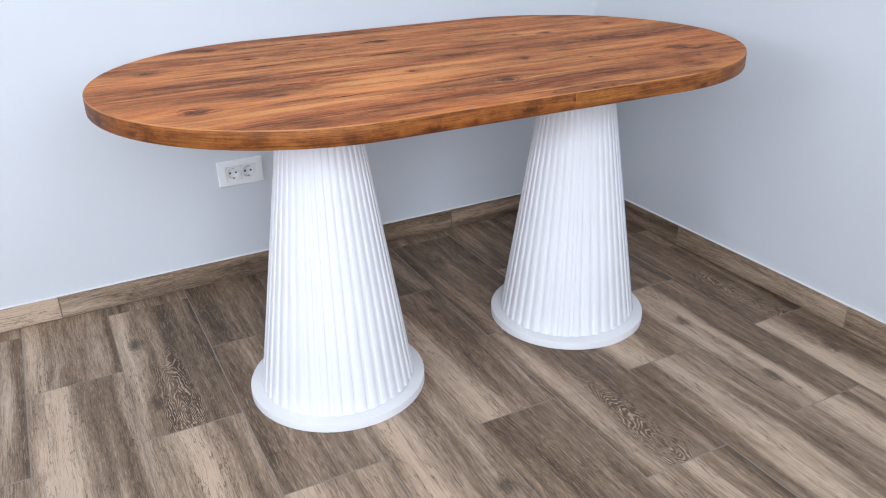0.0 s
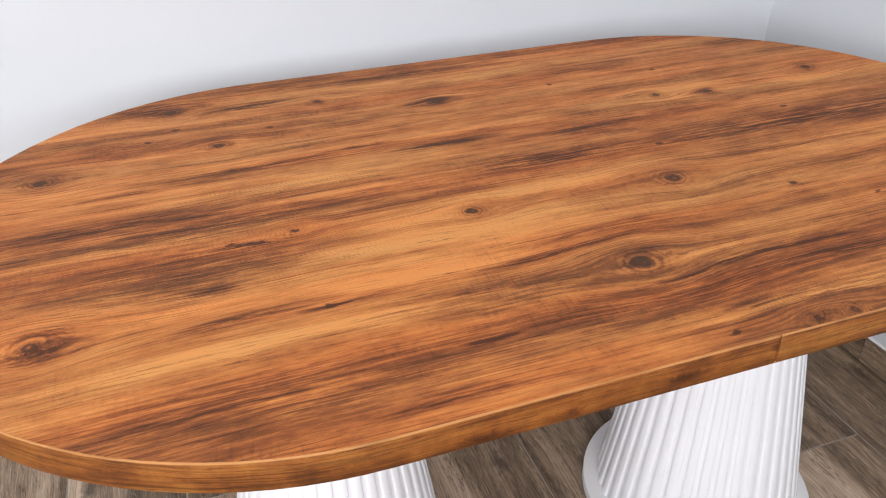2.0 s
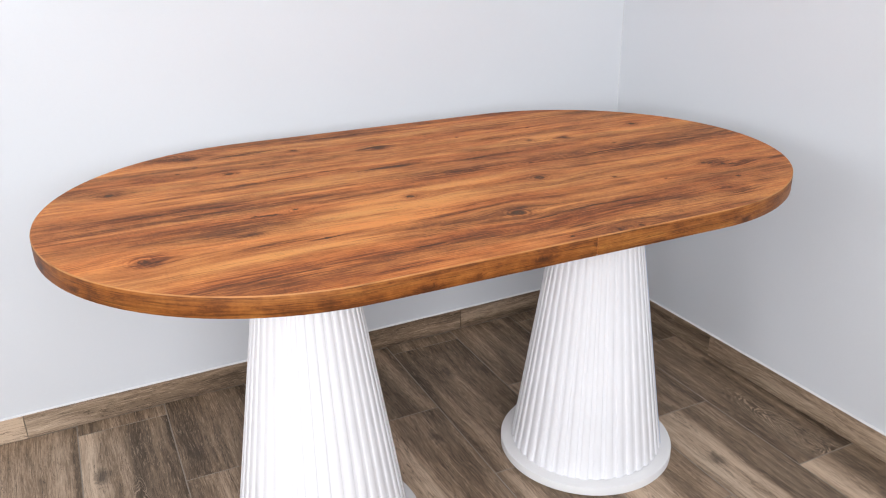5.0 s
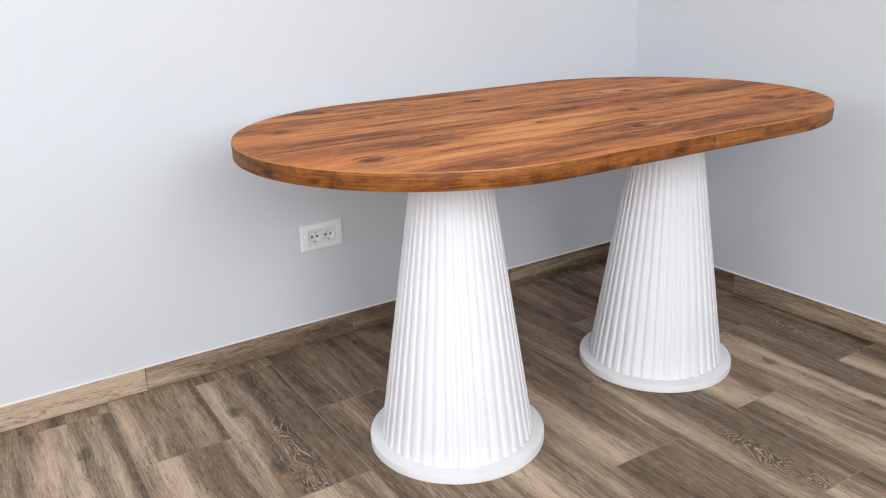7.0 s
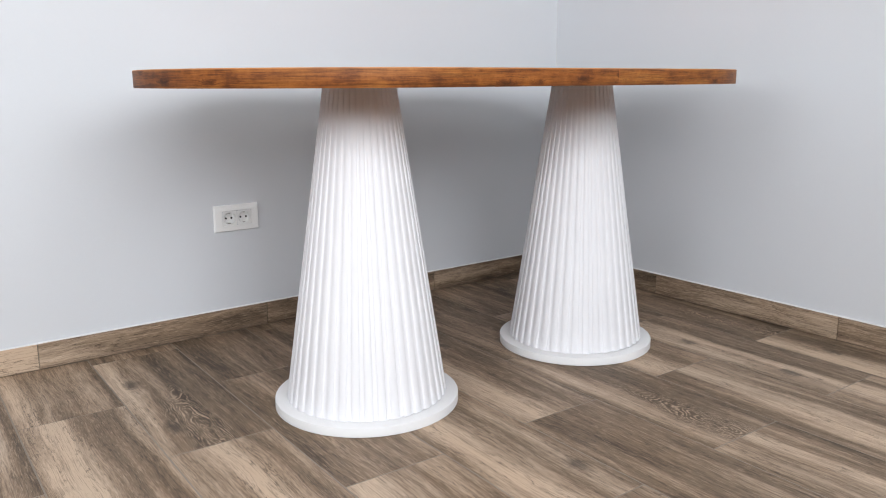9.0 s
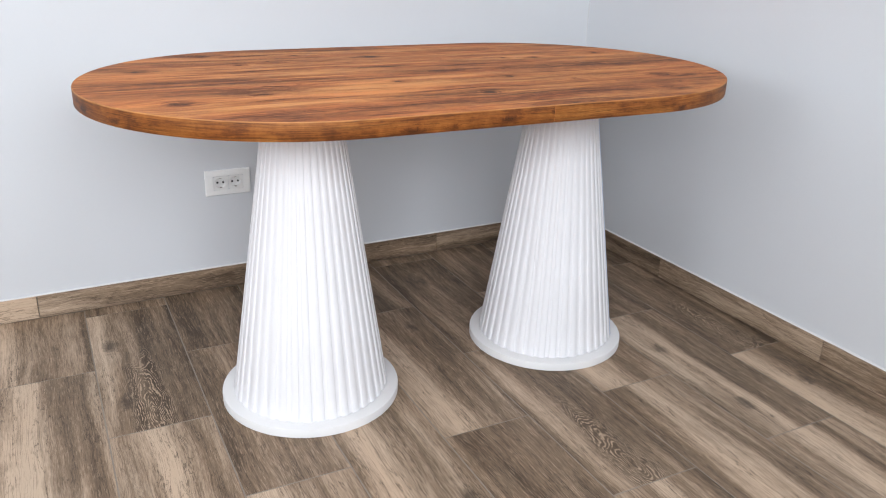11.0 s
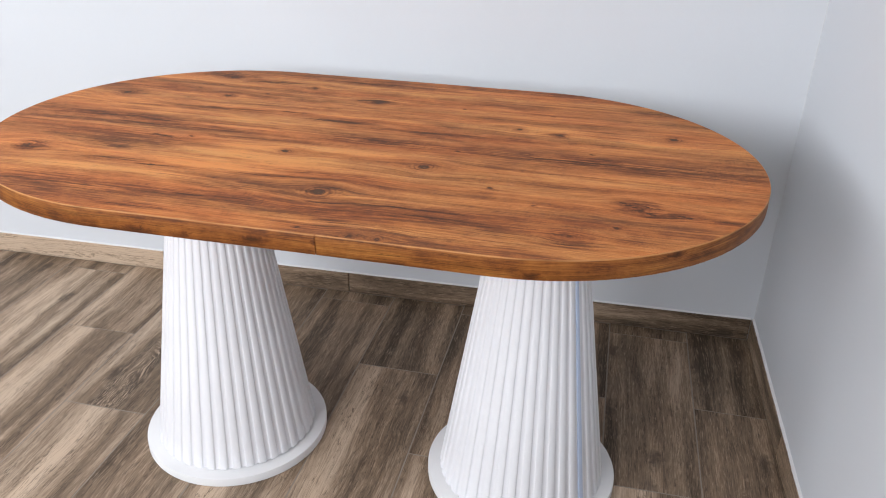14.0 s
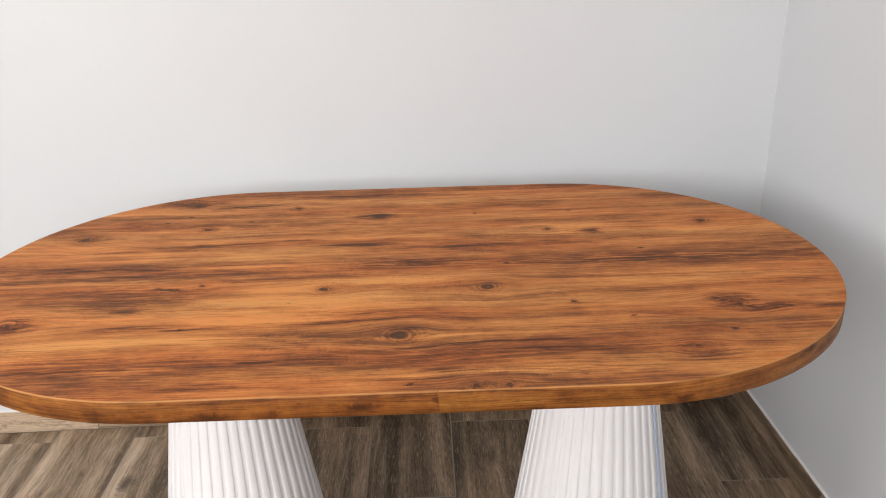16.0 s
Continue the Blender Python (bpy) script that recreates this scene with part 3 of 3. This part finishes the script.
def build_slab():
    bm = bmesh.new()
    pts = oval(-0.0016)[:-1]
    top = [bm.verts.new((x, y, TOP)) for x, y in pts]
    low = [bm.verts.new((x, y, TOP - THICK + 0.001)) for x, y in pts]
    bm.faces.new(top)
    bm.faces.new(low[::-1])
    n = len(pts)
    for k in range(n):
        bm.faces.new((low[k], low[(k + 1) % n], top[(k + 1) % n], top[k]))
    return bm


def build_band():
    """The glued edge strip, with its butt joint at the front."""
    bm = bmesh.new()
    uv = bm.loops.layers.uv.new("along")
    rows = [(-0.0014, TOP - 0.0002), (-0.0005, TOP - 0.0006), (0.0, TOP - 0.0017), (0.0, TOP - THICK + 0.001), (-0.0006, TOP - THICK), (-0.0014, TOP - THICK)]
    strips = [oval(o) for o, _ in rows]
    lens = [0.0]
    for (a, b), (c, d) in zip(strips[2], strips[2][1:]):
        lens.append(lens[-1] + math.hypot(c - a, d - b))
    verts = []
    for (o, z), pts in zip(rows, strips):
        pts = list(pts)
        pts[0] = (pts[0][0] + 0.0006, pts[0][1])
        pts[-1] = (pts[-1][0] - 0.0006, pts[-1][1])
        verts.append([bm.verts.new((x, y, z)) for x, y in pts])
    for j in range(len(rows) - 1):
        for k in range(len(lens) - 1):
            f = bm.faces.new((verts[j + 1][k], verts[j + 1][k + 1], verts[j][k + 1], verts[j][k]))
            for loop, (jj, kk) in zip(f.loops, ((j + 1, k), (j + 1, k + 1), (j, k + 1), (j, k))):
                loop[uv].uv = (lens[kk], rows[jj][1] - TOP)
    return bm


top = part("tabletop", build_slab(), MAT["wood"], table, "oiled brown pine top with knots and dark streaks")
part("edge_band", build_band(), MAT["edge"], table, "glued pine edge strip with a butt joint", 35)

RB, RT, DISC_R, DISC_H, RIBS = 0.1874, 0.0800, 0.2113, 0.022, 40
Z0, Z1 = DISC_H, TOP - THICK


def radius(z):
    return RB + (RT - RB) * z / 0.71


def build_rib():
    """One tapered slat of the cladding with a flat face, chamfered flanks and half a recessed groove to each side, at angle 0."""
    bm = bmesh.new()
    profile = [(-1.0, 0.0), (-0.70, 0.0), (-0.655, 0.10), (-0.575, 0.90), (-0.52, 1.0), (0.52, 1.0), (0.575, 0.90), (0.655, 0.10), (0.70, 0.0), (1.0, 0.0)]
    rows = []
    for k in range(7):
        z = Z0 + 0.0006 + (Z1 - Z0 - 0.0006) * k / 6
        r, a = radius(z), math.pi / RIBS
        deep = 0.0012 + 0.0021 * (r - RT) / (RB - RT)
        ring = []
        for s, lift in profile:
            rr = (r - deep * (1 - lift)) / (math.cos(s * a) if lift == 1.0 else 1.0)
            ring.append(bm.verts.new((rr * math.cos(s * a), rr * math.sin(s * a), z)))
        ring += [bm.verts.new(((r - deep - 0.0035) * math.cos(s * a), (r - deep - 0.0035) * math.sin(s * a), z)) for s in (1.0, -1.0)]
        rows.append(ring)
    n = len(rows[0])
    for a, b in zip(rows, rows[1:]):
        for j in range(n - 3):
            bm.faces.new((a[j], a[j + 1], b[j + 1], b[j]))
    bm.faces.new(rows[0][::-1])
    bm.faces.new(rows[-1])
    return bm


def build_pedestal(x, y, turn, seam, gap):
    core = lathe(bmesh.new(), [(radius(Z0) - 0.016, Z0), (radius(Z0) - 0.016, Z0 + 0.007), (radius(Z0) - 0.0062, Z0 + 0.008), (radius(Z1) - 0.0030, Z1)], 96)
    body = part("pedestal", core, MAT["white"], table, "white lacquered cone pedestal covered in upright ribs", 30)
    body.location = (x - TX, y - TY, 0)
    e = 0.0025
    disc = lathe(bmesh.new(), [(DISC_R - e, 0.0), (DISC_R, e * 0.6), (DISC_R, Z0 - e), (DISC_R - e * 0.3, Z0 - e * 0.3), (DISC_R - e, Z0)], 128)
    part("base_disc", disc, MAT["plate"], body, "flat round matt white base plate", 30)
    first = None
    rnd = random.Random(turn)
    for k in range(RIBS):
        if first is None:
            first = part("rib", build_rib(), MAT["white"], body, "", 40)
            ob = first
        else:
            ob = new("rib", first.data)
            ob.parent = body
        ob.rotation_euler = (0, 0, radians(turn + 360 / RIBS * k) )
        s = 1 + rnd.uniform(-0.0008, 0.0008)
        ob.scale = (s, s, 1)
        around = radians(turn + 360 / RIBS * k - gap)
        ob.location.z = max(0.0, 0.0034 * math.cos(around) ** 3) + rnd.uniform(0.0, 0.0007)
    if seam is not None:
        bm = bmesh.new()
        vs = []
        for k in range(9):
            z = Z0 + (Z1 - Z0) * k / 8
            r = radius(z) + 0.0018
            w = 0.0060 - 0.0030 * k / 8
            vs.append([bm.verts.new((rr, ww, z)) for rr, ww in ((r - 0.006, -w), (r - 0.001, -w), (r, 0), (r - 0.001, w), (r - 0.006, w))])
        for a, b in zip(vs, vs[1:]):
            for j in range(4):
                bm.faces.new((a[j], a[j + 1], b[j + 1], b[j]))
        strip = part("seam_strip", bm, MAT["seam"], body, "pale blue filler in the cladding's joint", 60)
        strip.rotation_euler = (0, 0, radians(seam))
    return body


build_pedestal(1.4065, 2.297, 6.4, None, -35)
build_pedestal(2.0955, 2.308, 8.8, -38.2, -60)


# ---- the double socket ----
def build_socket():
    sx, sz = 1.3795, 0.339
    thing = tagged(new("wall_socket"), "white plastic double wall socket on the painted wall", "socket")
    thing.matrix_world = pose(sx, north_at(sx), sz, 0, 0, math.degrees(math.atan(SLOPE)))
    w, h = 0.0675, 0.0385
    bm = bmesh.new()
    rings = []
    for ox, oz, d in ((0.0, 0.0, 0.0), (0.0, 0.0, -0.004), (0.0025, 0.0025, -0.0088), (0.0195, 0.0140, -0.0098), (0.0215, 0.016, -0.0101), (0.0233, 0.0173, -0.0092)):
        rings.append([bm.verts.new((px, d, pz)) for px, pz in ((-w + ox, -h + oz), (w - ox, -h + oz), (w - ox, h - oz), (-w + ox, h - oz))])
    for a, b in zip(rings, rings[1:]):
        for k in range(4):
            bm.faces.new((a[k], a[(k + 1) % 4], b[(k + 1) % 4], b[k]))
    part("cover_frame", bm, MAT["plastic"], thing)
    for cx in (-0.0222, 0.0222):
        r, n = 0.0168, 40
        bm = bmesh.new()
        sx, szz = 0.0217, 0.0210
        outer = []
        for k in range(n):
            a = 2 * math.pi * (k + 0.5) / n
            f = min(sx / max(abs(math.cos(a)), 1e-6), szz / max(abs(math.sin(a)), 1e-6))
            outer.append(bm.verts.new((cx + f * math.cos(a), -0.0102, f * math.sin(a))))
        loops = [outer]
        for rr, d in ((r + 0.0016, -0.0102), (r + 0.0013, -0.0078), (r + 0.0004, -0.0078), (r, -0.0104), (r - 0.0006, -0.0102), (r - 0.0012, -0.0008), (0.003, -0.0008)):
            loops.append([bm.verts.new((cx + rr * math.cos(2 * math.pi * (k + 0.5) / n), d, rr * math.sin(2 * math.pi * (k + 0.5) / n))) for k in range(n)])
        for a, b in zip(loops, loops[1:]):
            for k in range(n):
                bm.faces.new((a[k], a[(k + 1) % n], b[(k + 1) % n], b[k]))
        bm.faces.new(loops[-1])
        insert = part("socket_insert", bm, MAT["well"], thing, "round recessed plug well", 30)
        for hx in (-0.0085, 0.0085):
            bm = bmesh.new()
            bmesh.ops.create_cone(bm, cap_ends=True, segments=16, radius1=0.0031, radius2=0.0031, depth=0.001,
                                  matrix=pose(cx + hx, -0.0014, 0, 90))
            part("pin_hole", bm, MAT["hole"], insert)
        for hz in (-1, 1):
            bm = box(bmesh.new(), cx - 0.003, cx + 0.003, -0.0085, -0.0015, hz * 0.0148 - 0.0012, hz * 0.0148 + 0.0012, 0.0004, 1)
            part("earth_clip", bm, MAT["metal"], insert)
    return thing


build_socket()

# ---- floor and skirting tiles ----
PITCH, LONG, JOINT, FIRST = 0.2236, 0.641, 0.0030, 0.714
floor = tagged(link_mesh("floor", box(bmesh.new(), WEST - 0.2, EAST + 0.2, SOUTH - 0.2, 3.25, -0.12, -0.0006), MAT["grout"]),
               "floor of grey-brown wood-print porcelain tiles with fine joints", "floor", kind="structure")
cache = {}


def tile_mesh(w, l):
    key = (round(w, 3), round(l, 3))
    if key not in cache:
        bm, c = bmesh.new(), 0.0007
        rings = [[bm.verts.new((sx * (w / 2 - o), sy * (l / 2 - o), z)) for sx, sy in ((-1, -1), (1, -1), (1, 1), (-1, 1))]
                 for o, z in ((0, -0.008), (0, -c), (c * 0.4, -c * 0.3), (c, 0))]
        for a, b in zip(rings, rings[1:]):
            for k in range(4):
                bm.faces.new((a[k], a[(k + 1) % 4], b[(k + 1) % 4], b[k]))
        bm.faces.new(rings[-1])
        me = bpy.data.meshes.new("tile")
        bm.to_mesh(me)
        bm.free()
        me.materials.append(MAT["tile"])
        cache[key] = me
    return cache[key]


# (column, row): tone, place and strength of the pale band; an "eye" print has a fourth entry
LOOK = {
    (1, 0): (0.44, 0.1, 0.5, 1), (5, -1): (0.44, 0.1, 0.4, 1), (8, 0): (0.30, 0.5, 0.0, 1),
    # row 1, columns 3 to 8: low tones include painted shade under the table
    (0, 1): (0.46, 0.15, 0.9), (1, 1): (0.36, 0.5, 0.2), (2, 1): (0.34, 0.5, 0.2), (3, 1): (0.28, 0.5, 0.2), (4, 1): (0.24, 0.5, 0.0),
    (5, 1): (0.28, 0.5, 0.2), (6, 1): (0.28, 0.5, 0.1), (7, 1): (0.28, 0.5, 0.0), (8, 1): (0.24, 0.5, 0.0),
    (0, 0): (0.58, 0.25, 0.9), (2, 0): (0.44, 0.5, 0.3), (4, 0): (0.42, 0.28, 0.6), (5, 0): (0.30, 0.4, 0.3), (6, 0): (0.46, 0.2, 0.6), (7, 0): (0.36, 0.5, 0.3),
    (-1, 0): (0.58, 0.4, 0.6), (-1, -1): (0.64, 0.4, 0.7), (0, -1): (0.62, 0.3, 0.8), (1, -1): (0.66, 0.45, 0.9), (2, -1): (0.62, 0.15, 0.9), (3, -1): (0.62, 0.32, 0.9),
    (4, -1): (0.40, 0.8, 0.3), (6, -1): (0.52, 0.45, 0.7), (7, -1): (0.56, 0.3, 0.8), (8, -1): (0.56, 0.15, 0.9),
    (5, -2): (0.54, 0.5, 0.7), (6, -2): (0.56, 0.3, 0.6), (7, -2): (0.58, 0.4, 0.8), (8, -2): (0.52, 0.6, 0.6),
}
rnd = random.Random(5)
for col in range(-17, 9):
    x0, edge = FIRST + PITCH * col, FIRST + PITCH * (col + 1)
    base = (1.975 if col % 2 == 0 else 2.293) + 0.005 * (col - 4)
    for row in range(-7, 3):
        y0, y1 = base + LONG * row, base + LONG * (row + 1)
        y1 = min(y1, north_at(x0 + PITCH / 2) - 0.006)
        y0 = max(y0, SOUTH)
        x1 = min(edge, east_at(y0) - 0.004)
        if y1 - y0 < 0.02:
            continue
        x0c = max(x0, WEST)
        ob = new("tile", tile_mesh(x1 - x0c - JOINT, y1 - y0 - JOINT))
        ob.parent = floor
        ob.location = ((x0c + x1) / 2, (y0 + y1) / 2, 0)
        spec = LOOK.get((col, row))
        if spec is None:
            spec = (rnd.uniform(0.35, 0.65), rnd.random(), rnd.choice((0.0, 0.4, 0.9))) + ((1,) if rnd.random() < 0.15 else ())
        ob.color = (*spec[:3], 1.0)
        if len(spec) > 3:
            ob.material_slots[0].link = "OBJECT"
            ob.material_slots[0].material = MAT["tile_eye"]

SK_H, SK_T = 0.069, 0.0085


def skirting(name, label, length, joints, m):
    """A row of cut tiles against a wall: local x along the wall, -y into the room."""
    bm = box(bmesh.new(), 0, length, -0.003, -0.0005, 0.0, SK_H - 0.002)
    base = tagged(link_mesh(name, bm, MAT["grout"]), label, "baseboard", kind="structure")
    base.matrix_world = m
    for a, b in zip(joints, joints[1:]):
        bm = box(bmesh.new(), -(b - a) / 2 + 0.001, (b - a) / 2 - 0.001, -SK_T, -0.002, 0.0015 - SK_H / 2, SK_H / 2, 0.0009, 1)
        ob = part("baseboard_tile", bm, MAT["skirt"], base)
        ob.location = ((a + b) / 2, 0, SK_H / 2)
        ob.color = (1.7 if name == "baseboard_north" and abs(b - 0.823 + WEST) < 0.01 else rnd.uniform(0.40, 0.58), 0.5, 0.0, 1)
    bm = bmesh.new()
    n = int(length / 0.02)
    rows = []
    for k in range(n + 1):
        x = length * k / n
        h = 0.0026 + 0.0014 * noise.noise((x * 9, 2.0, 0.0))
        d = 0.0066 + 0.0012 * noise.noise((x * 13, 7.0, 0.0))
        rows.append([bm.verts.new((x, y, z)) for y, z in ((-d, SK_H), (-d * 0.5, SK_H + h * 0.55), (0.0, SK_H + h))])
    for a, b in zip(rows, rows[1:]):
        for j in range(2):
            bm.faces.new((a[j], b[j], b[j + 1], a[j + 1]))
    part("sealant_bead", bm, MAT["caulk"], base, "thin uneven white sealant line", 60)
    return base


angle = math.degrees(math.atan(SLOPE))
skirting("baseboard_north", "grey-brown wood-print tile skirting with a white sealant line", EAST - WEST - 0.0095,
         [0.003] + [0.823 - WEST + 0.6365 * k for k in range(-5, 3)] + [EAST - WEST - 0.0082],
         pose(WEST, north_at(WEST), 0, 0, 0, angle))
skirting("baseboard_east", "grey-brown wood-print tile skirting with a white sealant line", north_at(EAST) - SOUTH - 0.001,
         [0.0040] + [north_at(EAST) - 1.86 + 0.6365 * k for k in range(-1, 4)] + [north_at(EAST) - SOUTH - 0.001],
         pose(EAST, north_at(EAST), 0, 0, 0, -90 + math.degrees(math.atan(FLARE))))
